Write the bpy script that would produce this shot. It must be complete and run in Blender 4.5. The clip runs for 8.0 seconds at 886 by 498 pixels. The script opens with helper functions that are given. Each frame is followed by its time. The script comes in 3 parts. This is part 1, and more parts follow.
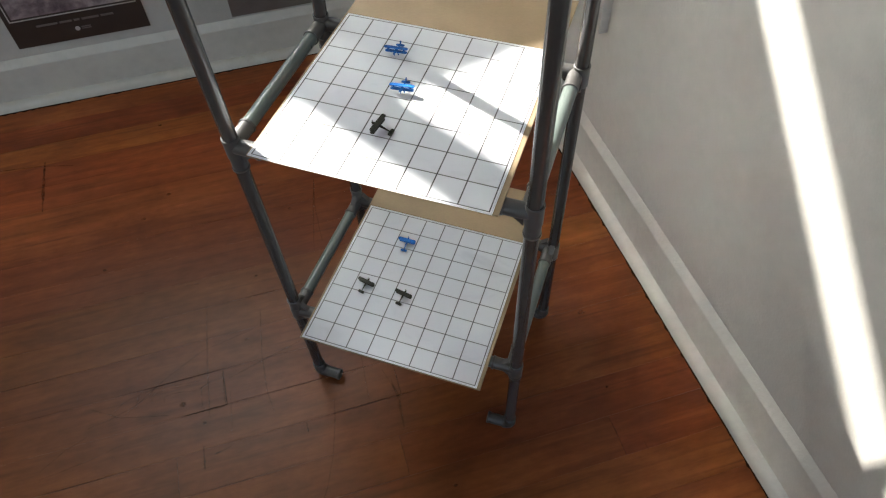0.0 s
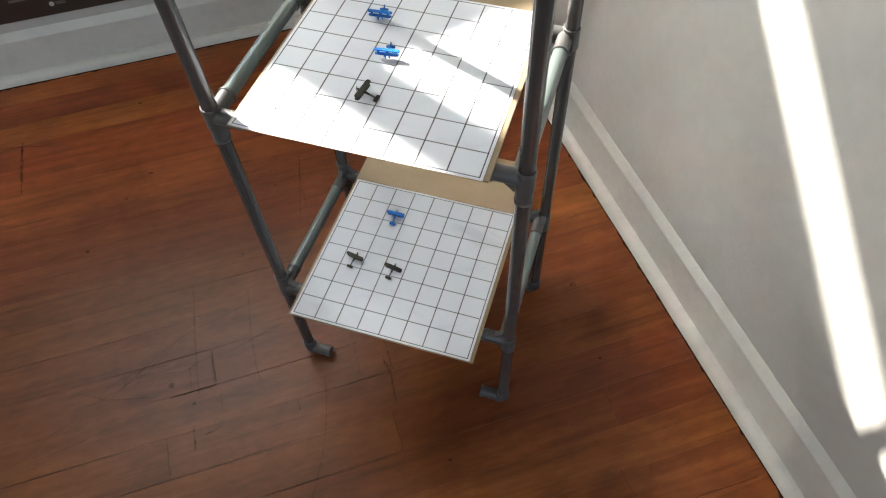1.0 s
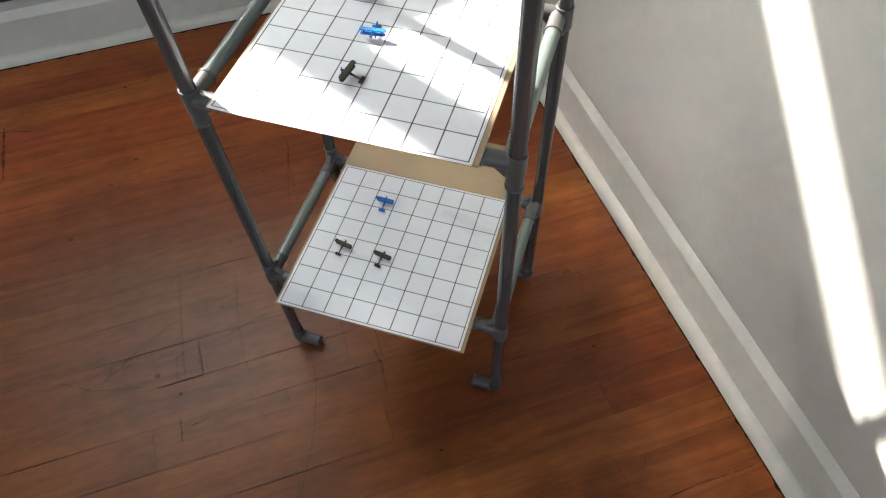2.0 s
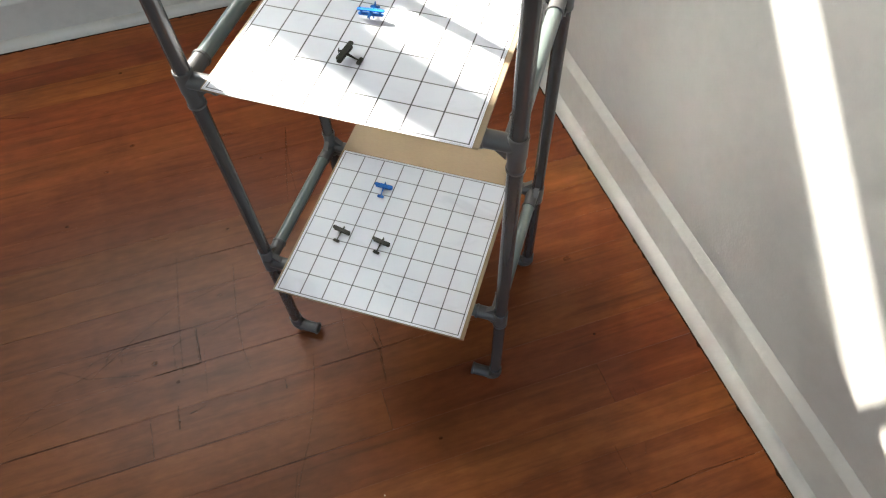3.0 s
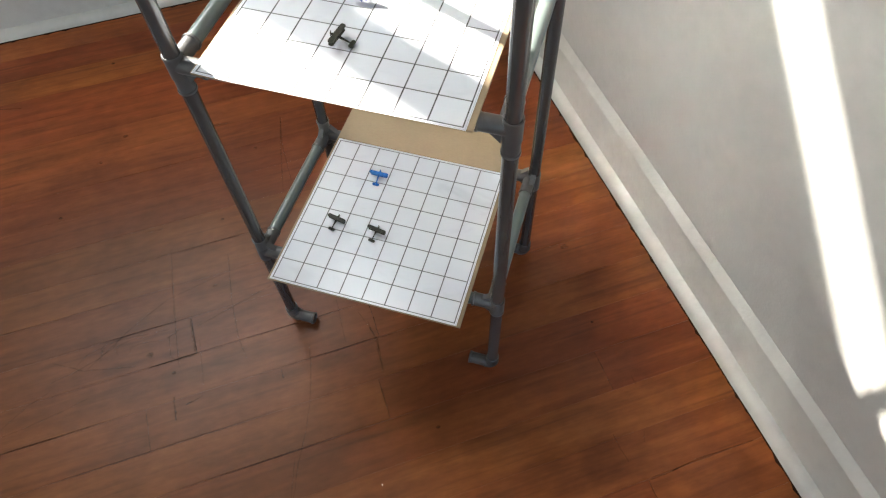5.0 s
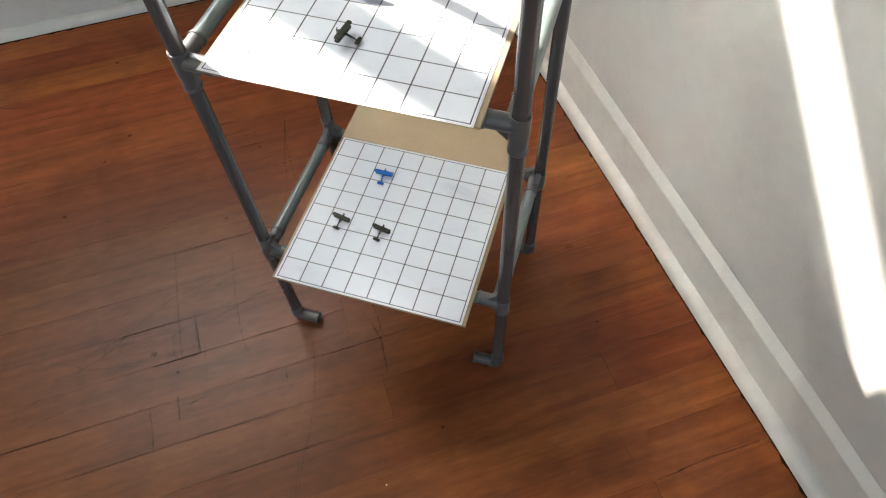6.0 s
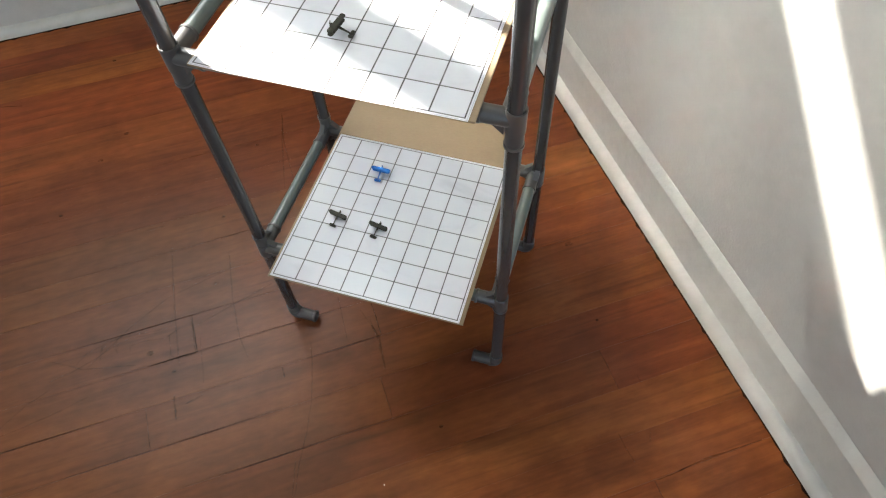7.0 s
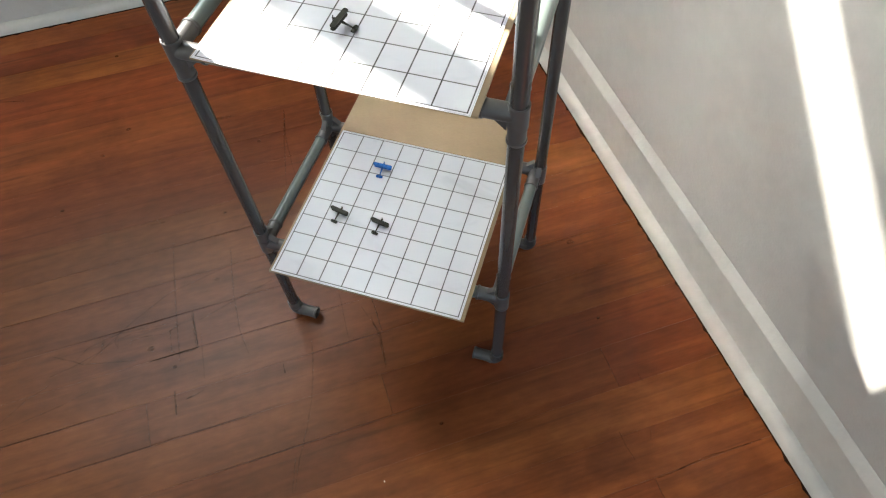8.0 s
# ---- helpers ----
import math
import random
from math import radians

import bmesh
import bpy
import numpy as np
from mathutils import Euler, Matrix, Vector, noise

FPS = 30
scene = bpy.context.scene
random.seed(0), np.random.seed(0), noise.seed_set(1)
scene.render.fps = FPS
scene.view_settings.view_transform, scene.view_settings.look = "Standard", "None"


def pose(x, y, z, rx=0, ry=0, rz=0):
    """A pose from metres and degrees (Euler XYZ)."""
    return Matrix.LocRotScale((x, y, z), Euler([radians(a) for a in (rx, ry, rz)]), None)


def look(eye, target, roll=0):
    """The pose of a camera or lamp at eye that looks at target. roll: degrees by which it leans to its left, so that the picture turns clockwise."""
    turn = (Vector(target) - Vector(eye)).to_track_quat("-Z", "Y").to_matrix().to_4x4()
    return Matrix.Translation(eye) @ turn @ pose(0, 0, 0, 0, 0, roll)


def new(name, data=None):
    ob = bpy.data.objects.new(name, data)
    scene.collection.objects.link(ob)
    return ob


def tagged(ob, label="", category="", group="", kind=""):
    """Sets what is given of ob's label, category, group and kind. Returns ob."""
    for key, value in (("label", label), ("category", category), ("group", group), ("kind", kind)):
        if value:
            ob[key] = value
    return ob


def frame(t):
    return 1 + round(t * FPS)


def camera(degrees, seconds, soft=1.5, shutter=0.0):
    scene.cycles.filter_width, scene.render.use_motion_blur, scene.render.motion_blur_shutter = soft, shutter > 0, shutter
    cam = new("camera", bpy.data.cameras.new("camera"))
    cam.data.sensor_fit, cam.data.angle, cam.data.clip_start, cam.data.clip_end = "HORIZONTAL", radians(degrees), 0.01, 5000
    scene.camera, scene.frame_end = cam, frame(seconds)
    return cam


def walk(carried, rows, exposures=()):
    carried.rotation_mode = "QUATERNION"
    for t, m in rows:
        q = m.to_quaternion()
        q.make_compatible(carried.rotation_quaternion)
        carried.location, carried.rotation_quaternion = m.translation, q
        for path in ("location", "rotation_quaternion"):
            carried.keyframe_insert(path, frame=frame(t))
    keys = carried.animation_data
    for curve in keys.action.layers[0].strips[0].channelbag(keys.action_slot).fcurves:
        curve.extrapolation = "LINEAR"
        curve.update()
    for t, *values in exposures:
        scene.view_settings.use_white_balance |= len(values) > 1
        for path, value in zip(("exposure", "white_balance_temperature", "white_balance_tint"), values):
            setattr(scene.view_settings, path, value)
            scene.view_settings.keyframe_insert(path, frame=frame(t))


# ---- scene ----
cam = camera(65.2, 8.0, soft=1.2)

PATH = [
    (0, (0.43, -0.484, 1.298), (0.013, 0.657, -0.291), -1.8),
    (0.5, (0.425, -0.484, 1.284), (0.029, 0.64, -0.322), -1.6),
    (1, (0.428, -0.482, 1.273), (0.054, 0.624, -0.351), -1.8),
    (1.5, (0.43, -0.469, 1.263), (0.072, 0.624, -0.374), -1.5),
    (3, (0.428, -0.462, 1.237), (0.087, 0.596, -0.426), -1.3),
    (3.5, (0.43, -0.462, 1.237), (0.1, 0.591, -0.431), -1.1),
    (4, (0.432, -0.463, 1.234), (0.106, 0.584, -0.439), -1.1),
    (4.5, (0.434, -0.462, 1.228), (0.106, 0.581, -0.447), -1.3),
    (6, (0.428, -0.465, 1.219), (0.089, 0.579, -0.453), -1.7),
    (6.5, (0.431, -0.463, 1.212), (0.09, 0.582, -0.459), -1.7),
    (7, (0.434, -0.459, 1.207), (0.089, 0.582, -0.466), -2.1),
    (7.5, (0.432, -0.458, 1.21), (0.086, 0.584, -0.462), -2.1),
    (8, (0.434, -0.462, 1.204), (0.087, 0.576, -0.47), -1.9),
]
EXPOSURES = [(0.0, 2.48), (0.6, 2.73), (1.5, 2.88), (3.0, 3.06), (8.0, 3.19)]
walk(cam, [(t, look(eye, target, roll)) for t, eye, target, roll in PATH], EXPOSURES)

# ---------------------------------------------------------------- world, sun, lights
SUN_EL = radians(35.8)
SUN_XY = Vector((-0.9155, 0.4023))            # horizontal direction towards the sun
ROOM_TURN = math.atan2(0.578, 0.816)        # room walls are turned against the rack

world = bpy.data.worlds.new("sky")
scene.world = world
world.use_nodes = True
wn = world.node_tree
sky = wn.nodes.new("ShaderNodeTexSky")
sky.sky_type = "NISHITA"
sky.sun_disc = False
sky.sun_elevation = SUN_EL
sky.sun_rotation = math.atan2(SUN_XY.x, SUN_XY.y)
wn.links.new(sky.outputs["Color"], wn.nodes["Background"].inputs["Color"])
wn.nodes["Background"].inputs["Strength"].default_value = 0.12

sun_data = bpy.data.lights.new("sun", "SUN")
sun_data.energy = 5.0
sun_data.angle = radians(0.9)
sun_data.color = (1.0, 0.95, 0.87)
sun = new("sun", sun_data)
to_sun = Vector((SUN_XY.x * math.cos(SUN_EL), SUN_XY.y * math.cos(SUN_EL), math.sin(SUN_EL)))
sun.matrix_world = look(to_sun * 8, (0, 0, 0))

ROOM = pose(0, 0, 0, 0, 0, math.degrees(ROOM_TURN))
U_R, V_B, U_L, V_F, CEIL = 0.769, 1.175, -2.5, -2.3, 2.60
EAST = ROOM @ pose(U_R, -0.35, 0, 0, 0, 0.95) @ pose(-U_R, 0.35, 0)   # the east wall stands a degree off square


def area_lamp(name, at, target, w, h, watts, colour, spread=180):
    data = bpy.data.lights.new(name, "AREA")
    data.shape, data.size, data.size_y, data.energy, data.color = "RECTANGLE", w, h, watts, colour
    data.spread = radians(spread)
    ob = new(name, data)
    ob.matrix_world = ROOM @ look(at, target)
    return ob


# area lamps as sky light: one in the north window, two added as fill
area_lamp("sky_fill", (-0.55, V_B - 0.022, 1.69), (-0.55, -1.0, 0.66), 1.16, 0.78, 2.1, (0.84, 0.94, 1.0), 120)
# no windows are known on the west and south sides; both lamps are fill
area_lamp("sky_fill", (U_L + 0.012, 0.10, 1.45), (0.5, 0.10, 1.30), 1.5, 1.6, 1.9, (0.86, 0.94, 1.0))
area_lamp("sky_fill", (-0.60, V_F + 0.012, 1.45), (-0.60, 0.5, 1.30), 2.1, 1.6, 1.1, (0.86, 0.94, 1.0))


# ---------------------------------------------------------------- materials
def material(name, rough=0.5, metal=0.0, spec=0.5):
    m = bpy.data.materials.new(name)
    m.use_nodes = True
    t = m.node_tree
    b = t.nodes["Principled BSDF"]
    b.inputs["Roughness"].default_value = rough
    b.inputs["Metallic"].default_value = metal
    b.inputs["Specular IOR Level"].default_value = spec
    return m, t, b


def node(t, kind, **values):
    n = t.nodes.new(kind)
    for k, v in values.items():
        if k == "op":
            n.operation = v
        elif k == "clamp":
            n.use_clamp = v
        else:
            n.inputs[k].default_value = v
    return n


def calc(t, op, a, b=None, c=None, clamp=False):
    n = t.nodes.new("ShaderNodeMath")
    n.operation, n.use_clamp = op, clamp
    for i, v in enumerate((a, b, c)):
        if v is None:
            continue
        if isinstance(v, (int, float)):
            n.inputs[i].default_value = v
        else:
            t.links.new(v, n.inputs[i])
    return n.outputs[0]


def noise_tex(t, vector, scale, detail=3.0, rough=0.55, dist=0.0):
    n = t.nodes.new("ShaderNodeTexNoise")
    n.inputs["Scale"].default_value = scale
    n.inputs["Detail"].default_value = detail
    n.inputs["Roughness"].default_value = rough
    n.inputs["Distortion"].default_value = dist
    if vector is not None:
        t.links.new(vector, n.inputs["Vector"])
    return n.outputs["Fac"]


def coords(t, scale=(1, 1, 1), shift=None):
    tc = t.nodes.new("ShaderNodeTexCoord")
    mp = t.nodes.new("ShaderNodeMapping")
    mp.inputs["Scale"].default_value = scale
    t.links.new(tc.outputs["Object"], mp.inputs["Vector"])
    if shift is not None:
        t.links.new(shift, mp.inputs["Location"])
    return mp.outputs["Vector"]


def ramp(t, fac, stops):
    r = t.nodes.new("ShaderNodeValToRGB")
    el = r.color_ramp.elements
    while len(el) < len(stops):
        el.new(0.5)
    for e, (p, c) in zip(el, stops):
        e.position, e.color = p, (*c, 1)
    t.links.new(fac, r.inputs["Fac"])
    return r.outputs["Color"]


def mix(t, fac, a, b, kind="MIX"):
    n = t.nodes.new("ShaderNodeMix")
    n.data_type, n.blend_type = "RGBA", kind
    for socket, v in ((n.inputs[0], fac), (n.inputs[6], a), (n.inputs[7], b)):
        if isinstance(v, (int, float)):
            socket.default_value = v
        elif isinstance(v, tuple):
            socket.default_value = (*v, 1)
        else:
            t.links.new(v, socket)
    return n.outputs[2]


def bump(t, b, height, strength, distance):
    n = t.nodes.new("ShaderNodeBump")
    n.inputs["Strength"].default_value = strength
    n.inputs["Distance"].default_value = distance
    t.links.new(height, n.inputs["Height"])
    t.links.new(n.outputs["Normal"], b.inputs["Normal"])


def paint_material(name, colour, rough=0.55, grain=420.0, relief=0.0008, stain=0.06):
    m, t, b = material(name, rough)
    v = coords(t)
    big = noise_tex(t, v, 3.0, 4)
    small = noise_tex(t, v, 38.0, 3)
    dark = tuple(c * (1 - stain * 2) for c in colour)
    lite = tuple(min(1, c * (1 + stain * 0.6)) for c in colour)
    both = calc(t, "ADD", calc(t, "MULTIPLY", big, 0.65), calc(t, "MULTIPLY", small, 0.35))
    t.links.new(ramp(t, both, [(0.3, dark), (0.55, colour), (0.75, lite)]), b.inputs["Base Color"])
    h = calc(t, "ADD", noise_tex(t, v, grain, 2), calc(t, "MULTIPLY", noise_tex(t, v, 60.0, 2), 1.5))
    h = calc(t, "ADD", h, calc(t, "MULTIPLY", noise_tex(t, v, 14.0, 2), 3.0))
    bump(t, b, h, 0.5, relief)
    t.links.new(calc(t, "ADD", calc(t, "MULTIPLY", small, 0.15), rough - 0.07), b.inputs["Roughness"])
    return m


def wood_floor_material():
    m, t, b = material("varnished floorboard", 0.3, 0, 0.16)
    info = t.nodes.new("ShaderNodeObjectInfo")
    rnd = info.outputs["Random"]
    comb = t.nodes.new("ShaderNodeCombineXYZ")
    t.links.new(calc(t, "MULTIPLY", rnd, 37.0), comb.inputs[0])
    t.links.new(calc(t, "MULTIPLY", rnd, 91.0), comb.inputs[1])
    t.links.new(calc(t, "MULTIPLY", rnd, 13.0), comb.inputs[2])
    shift = comb.outputs[0]
    geo = t.nodes.new("ShaderNodeNewGeometry")
    pos = geo.outputs["Position"]
    # grain at three widths along the board, and a cloudiness of the old varnish
    flame = noise_tex(t, coords(t, (0.9, 10.0, 1), shift), 2.0, 4, 0.5, 0.9)
    streak = noise_tex(t, coords(t, (1.4, 34, 1), shift), 2.2, 3, 0.5, 1.0)
    fine = noise_tex(t, coords(t, (5, 170, 1), shift), 2.0, 2, 0.5)
    cloud = noise_tex(t, pos, 8.0, 4, 0.5, 0.6)
    fac = calc(t, "ADD", calc(t, "MULTIPLY", flame, 0.46), calc(t, "MULTIPLY", streak, 0.17))
    fac = calc(t, "ADD", fac, calc(t, "MULTIPLY", cloud, 0.37))
    col = ramp(t, fac, [(0.32, (0.080, 0.0196, 0.0066)), (0.44, (0.138, 0.0348, 0.0106)),
                        (0.54, (0.180, 0.0478, 0.0138)), (0.68, (0.244, 0.0720, 0.0206))])
    col = mix(t, calc(t, "MULTIPLY", fine, 0.26), col, (0.06, 0.018, 0.008))
    # narrow dark heart streaks that come and go along a board
    heart = noise_tex(t, coords(t, (0.8, 11.0, 1), shift), 2.6, 3, 0.5, 0.7)
    heartf = calc(t, "MULTIPLY", calc(t, "SUBTRACT", heart, 0.56, clamp=True), 4.5, clamp=True)
    col = mix(t, calc(t, "MULTIPLY", heartf, 0.50), col, (0.052, 0.0115, 0.0045))
    hsv = t.nodes.new("ShaderNodeHueSaturation")
    t.links.new(col, hsv.inputs["Color"])
    hsv.inputs["Saturation"].default_value = 1.0
    t.links.new(calc(t, "ADD", calc(t, "MULTIPLY", rnd, 0.26), 0.87), hsv.inputs["Value"])
    t.links.new(calc(t, "ADD", calc(t, "MULTIPLY", rnd, 0.014), 0.493), hsv.inputs["Hue"])
    col = hsv.outputs["Color"]
    # worn, greyish patches where the varnish has gone dull
    wear = noise_tex(t, pos, 3.2, 5, 0.58, 0.6)
    wear_and_dim = calc(t, "MULTIPLY", calc(t, "SUBTRACT", wear, 0.47, clamp=True), 2.6, clamp=True)
    # worn brown disc left of the rack, darkened further to balance the floor's light
    disc_dist = t.nodes.new("ShaderNodeVectorMath")
    disc_dist.operation = "DISTANCE"
    disc_dist.inputs[1].default_value = (-0.25, -0.16, 0.0)
    t.links.new(pos, disc_dist.inputs[0])
    ragged = calc(t, "ADD", disc_dist.outputs["Value"], calc(t, "MULTIPLY", calc(t, "SUBTRACT", wear, 0.5), 0.5))
    disc_dim = calc(t, "SUBTRACT", 1.0, calc(t, "DIVIDE", calc(t, "SUBTRACT", ragged, 0.42, clamp=True), 0.40), clamp=True)
    wear_and_dim = calc(t, "ADD", calc(t, "MULTIPLY", wear_and_dim, 0.32), calc(t, "MULTIPLY", disc_dim, 0.70), clamp=True)
    col = mix(t, calc(t, "MULTIPLY", wear_and_dim, 0.80), col, (0.060, 0.0245, 0.0098))
    # dark broken lines of dirt along the grain
    dirt = calc(t, "MULTIPLY", calc(t, "SUBTRACT", noise_tex(t, coords(t, (2.5, 90.0, 1), shift), 1.0, 2, 0.5), 0.58, clamp=True), 5.0, clamp=True)
    col = mix(t, calc(t, "MULTIPLY", dirt, 0.40), col, (0.034, 0.012, 0.006))
    # floor colour is raised under the window, painting in light the lamps don't give
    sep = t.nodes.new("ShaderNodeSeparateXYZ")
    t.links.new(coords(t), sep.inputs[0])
    lit_gain = calc(t, "MULTIPLY", calc(t, "DIVIDE", calc(t, "SUBTRACT", sep.outputs[1], 0.42), 0.35, clamp=True),
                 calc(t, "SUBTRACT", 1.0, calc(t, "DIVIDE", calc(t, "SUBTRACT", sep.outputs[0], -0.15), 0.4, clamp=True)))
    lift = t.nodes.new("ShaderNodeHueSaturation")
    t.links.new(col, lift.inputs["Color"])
    t.links.new(calc(t, "ADD", calc(t, "MULTIPLY", lit_gain, 0.75), 1.0), lift.inputs["Value"])
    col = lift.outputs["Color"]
    mottle = noise_tex(t, coords(t, (30, 90, 1), shift), 1.0, 3, 0.6)
    mot = t.nodes.new("ShaderNodeHueSaturation")
    t.links.new(col, mot.inputs["Color"])
    t.links.new(calc(t, "ADD", calc(t, "MULTIPLY", mottle, 0.60), 0.70), mot.inputs["Value"])
    col = mot.outputs["Color"]
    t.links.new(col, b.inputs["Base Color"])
    r = calc(t, "ADD", calc(t, "MULTIPLY", wear_and_dim, 0.03), calc(t, "MULTIPLY", noise_tex(t, pos, 22.0, 3), 0.14))
    t.links.new(calc(t, "ADD", r, 0.27), b.inputs["Roughness"])
    h = calc(t, "ADD", calc(t, "MULTIPLY", fine, 0.5), calc(t, "MULTIPLY", noise_tex(t, pos, 50.0, 3), 1.0))
    h = calc(t, "ADD", h, calc(t, "MULTIPLY", noise_tex(t, coords(t, (1.5, 14, 1), shift), 2.0, 2), 1.4))
    bump(t, b, h, 0.35, 0.0008)
    return m


def pvc_material(name, low, mid, high, rough):
    m, t, b = material(name, rough)
    v = coords(t)
    big = noise_tex(t, v, 5.0, 2)
    t.links.new(ramp(t, big, [(0.2, low), (0.6, mid), (0.8, high)]), b.inputs["Base Color"])
    # scuffs run along and round the pipe
    scuff = noise_tex(t, coords(t, (90, 90, 14)), 1.0, 4, 0.65)
    t.links.new(calc(t, "ADD", calc(t, "MULTIPLY", scuff, 0.03), rough - 0.015), b.inputs["Roughness"])
    bump(t, b, noise_tex(t, v, 500.0, 2), 0.05, 0.0002)
    return m


def fitting_material():
    m, t, b = material("grey moulded fitting", 0.4)
    v = coords(t)
    t.links.new(ramp(t, noise_tex(t, v, 14.0, 4), [(0.3, (0.042, 0.040, 0.038)), (0.7, (0.062, 0.060, 0.057))]),
                b.inputs["Base Color"])
    bump(t, b, noise_tex(t, v, 350.0, 2), 0.15, 0.0003)
    return m


def board_material():
    m, t, b = material("tan hardboard", 0.62)
    v = coords(t)
    fib = noise_tex(t, coords(t, (160, 700, 400)), 1.0, 3, 0.6)
    big = noise_tex(t, v, 7.0, 4)
    both = calc(t, "ADD", calc(t, "MULTIPLY", fib, 0.4), calc(t, "MULTIPLY", big, 0.6))
    t.links.new(ramp(t, both, [(0.3, (0.178, 0.124, 0.068)), (0.6, (0.225, 0.162, 0.090)), (0.8, (0.255, 0.186, 0.106))]),
                b.inputs["Base Color"])
    bump(t, b, fib, 0.2, 0.0003)
    return m


CELL, GRID = 0.0375, 0.30


def paper_material():
    """White paper printed with eight by eight squares and a border; object origin at the grid's corner."""
    m, t, b = material("paper with printed grid", 0.65, 0, 0.3)
    tc = t.nodes.new("ShaderNodeTexCoord")
    sep = t.nodes.new("ShaderNodeSeparateXYZ")
    t.links.new(tc.outputs["Object"], sep.inputs[0])
    lines, inside = [], []
    for axis, half in ((0, 0.00078), (1, 0.00064)):
        c = sep.outputs[axis]
        k = calc(t, "DIVIDE", c, CELL)
        d = calc(t, "MULTIPLY", calc(t, "ABSOLUTE", calc(t, "SUBTRACT", k, calc(t, "ROUND", k))), CELL)
        lines.append(calc(t, "SUBTRACT", 1.0, calc(t, "DIVIDE", calc(t, "SUBTRACT", d, half * 0.55, clamp=True), half * 0.9), clamp=True))
        inside.append(calc(t, "LESS_THAN", calc(t, "ABSOLUTE", calc(t, "SUBTRACT", c, GRID / 2)), GRID / 2 + 0.0008))
    line = calc(t, "MAXIMUM", lines[0], lines[1])
    line = calc(t, "MULTIPLY", line, calc(t, "MULTIPLY", inside[0], inside[1]))
    # printer's thin rule round the sheet, outside the squares
    rule = None
    for axis in (0, 1):
        e = calc(t, "ABSOLUTE", calc(t, "SUBTRACT", calc(t, "ABSOLUTE", calc(t, "SUBTRACT", sep.outputs[axis], GRID / 2)), GRID / 2 + 0.0028))
        r = calc(t, "LESS_THAN", e, 0.00022)
        rule = r if rule is None else calc(t, "MAXIMUM", rule, r)
    line = calc(t, "MAXIMUM", line, calc(t, "MULTIPLY", rule, 0.45))
    ink = noise_tex(t, tc.outputs["Object"], 45.0, 3)
    line = calc(t, "MULTIPLY", line, calc(t, "ADD", calc(t, "MULTIPLY", ink, 0.5), 0.72), clamp=True)
    smudge = noise_tex(t, coords(t, (9, 15, 1)), 1.0, 4, 0.6, 0.6)
    base = ramp(t, smudge, [(0.25, (0.76, 0.79, 0.84)), (0.42, (0.88, 0.91, 0.96)), (0.7, (0.90, 0.93, 0.97))])
    t.links.new(mix(t, line, base, (0.045, 0.045, 0.05)), b.inputs["Base Color"])
    bump(t, b, noise_tex(t, tc.outputs["Object"], 16.0, 2), 0.12, 0.002)
    return m


def plain_toy_material(name, dark, lite, rough):
    m, t, b = material(name, rough, 0, 0.2)
    v = coords(t)
    t.links.new(ramp(t, noise_tex(t, v, 190.0, 3), [(0.35, dark), (0.7, lite)]), b.inputs["Base Color"])
    bump(t, b, noise_tex(t, v, 900.0, 2), 0.2, 0.0002)
    return m


def picture_material():
    """Faded photograph: soft mottled pink-grey and dark patches."""
    m, t, b = material("printed picture", 0.3)
    v = coords(t)
    a = noise_tex(t, v, 16.0, 5, 0.6, 0.8)
    c = noise_tex(t, v, 45.0, 4, 0.6)
    f = calc(t, "ADD", calc(t, "MULTIPLY", a, 0.7), calc(t, "MULTIPLY", c, 0.3))
    t.links.new(ramp(t, f, [(0.32, (0.035, 0.022, 0.028)), (0.46, (0.16, 0.12, 0.13)), (0.56, (0.30, 0.25, 0.25)),
                            (0.72, (0.42, 0.37, 0.36))]), b.inputs["Base Color"])
    return m


def flat_material(name, colour, rough=0.5, var=0.12, spec=0.5):
    m, t, b = material(name, rough, 0, spec)
    f = noise_tex(t, coords(t), 22.0, 4)
    t.links.new(ramp(t, f, [(0.3, tuple(c * (1 - var) for c in colour)), (0.7, tuple(min(1, c * (1 + var)) for c in colour))]),
                b.inputs["Base Color"])
    return m


WALL = paint_material("painted plaster wall", (0.420, 0.412, 0.380), 0.5, 240.0, 0.0006)
TRIM = paint_material("glossy white trim paint", (0.490, 0.478, 0.432), 0.48, 120.0, 0.0005, 0.09)
CEILING = paint_material("white ceiling paint", (0.78, 0.77, 0.75), 0.7)
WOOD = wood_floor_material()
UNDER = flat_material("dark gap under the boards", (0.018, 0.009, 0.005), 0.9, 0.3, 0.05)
PVC = pvc_material("dark grey conduit plastic", (0.029, 0.027, 0.0255), (0.040, 0.0375, 0.0355), (0.052, 0.050, 0.047), 0.23)
RAIL = pvc_material("green grey conduit plastic", (0.068, 0.084, 0.077), (0.092, 0.113, 0.103), (0.114, 0.138, 0.126), 0.28)
FITTING = fitting_material()
BOARD = board_material()
PAPER = paper_material()
BLUE = plain_toy_material("blue moulded plastic", (0.004, 0.080, 0.28), (0.006, 0.130, 0.43), 0.5)
OLIVE = plain_toy_material("dark olive moulded plastic", (0.013, 0.0125, 0.007), (0.026, 0.025, 0.015), 0.55)
POSTER = flat_material("dark brown poster paper", (0.030, 0.019, 0.013), 0.32)
POSTER_GREY = flat_material("faded brown poster paper", (0.115, 0.095, 0.085), 0.35)
PICTURE = picture_material()
RULE = flat_material("pale printed ink", (0.42, 0.39, 0.36), 0.5)
INK = flat_material("dull grey printed ink", (0.13, 0.11, 0.10), 0.5)


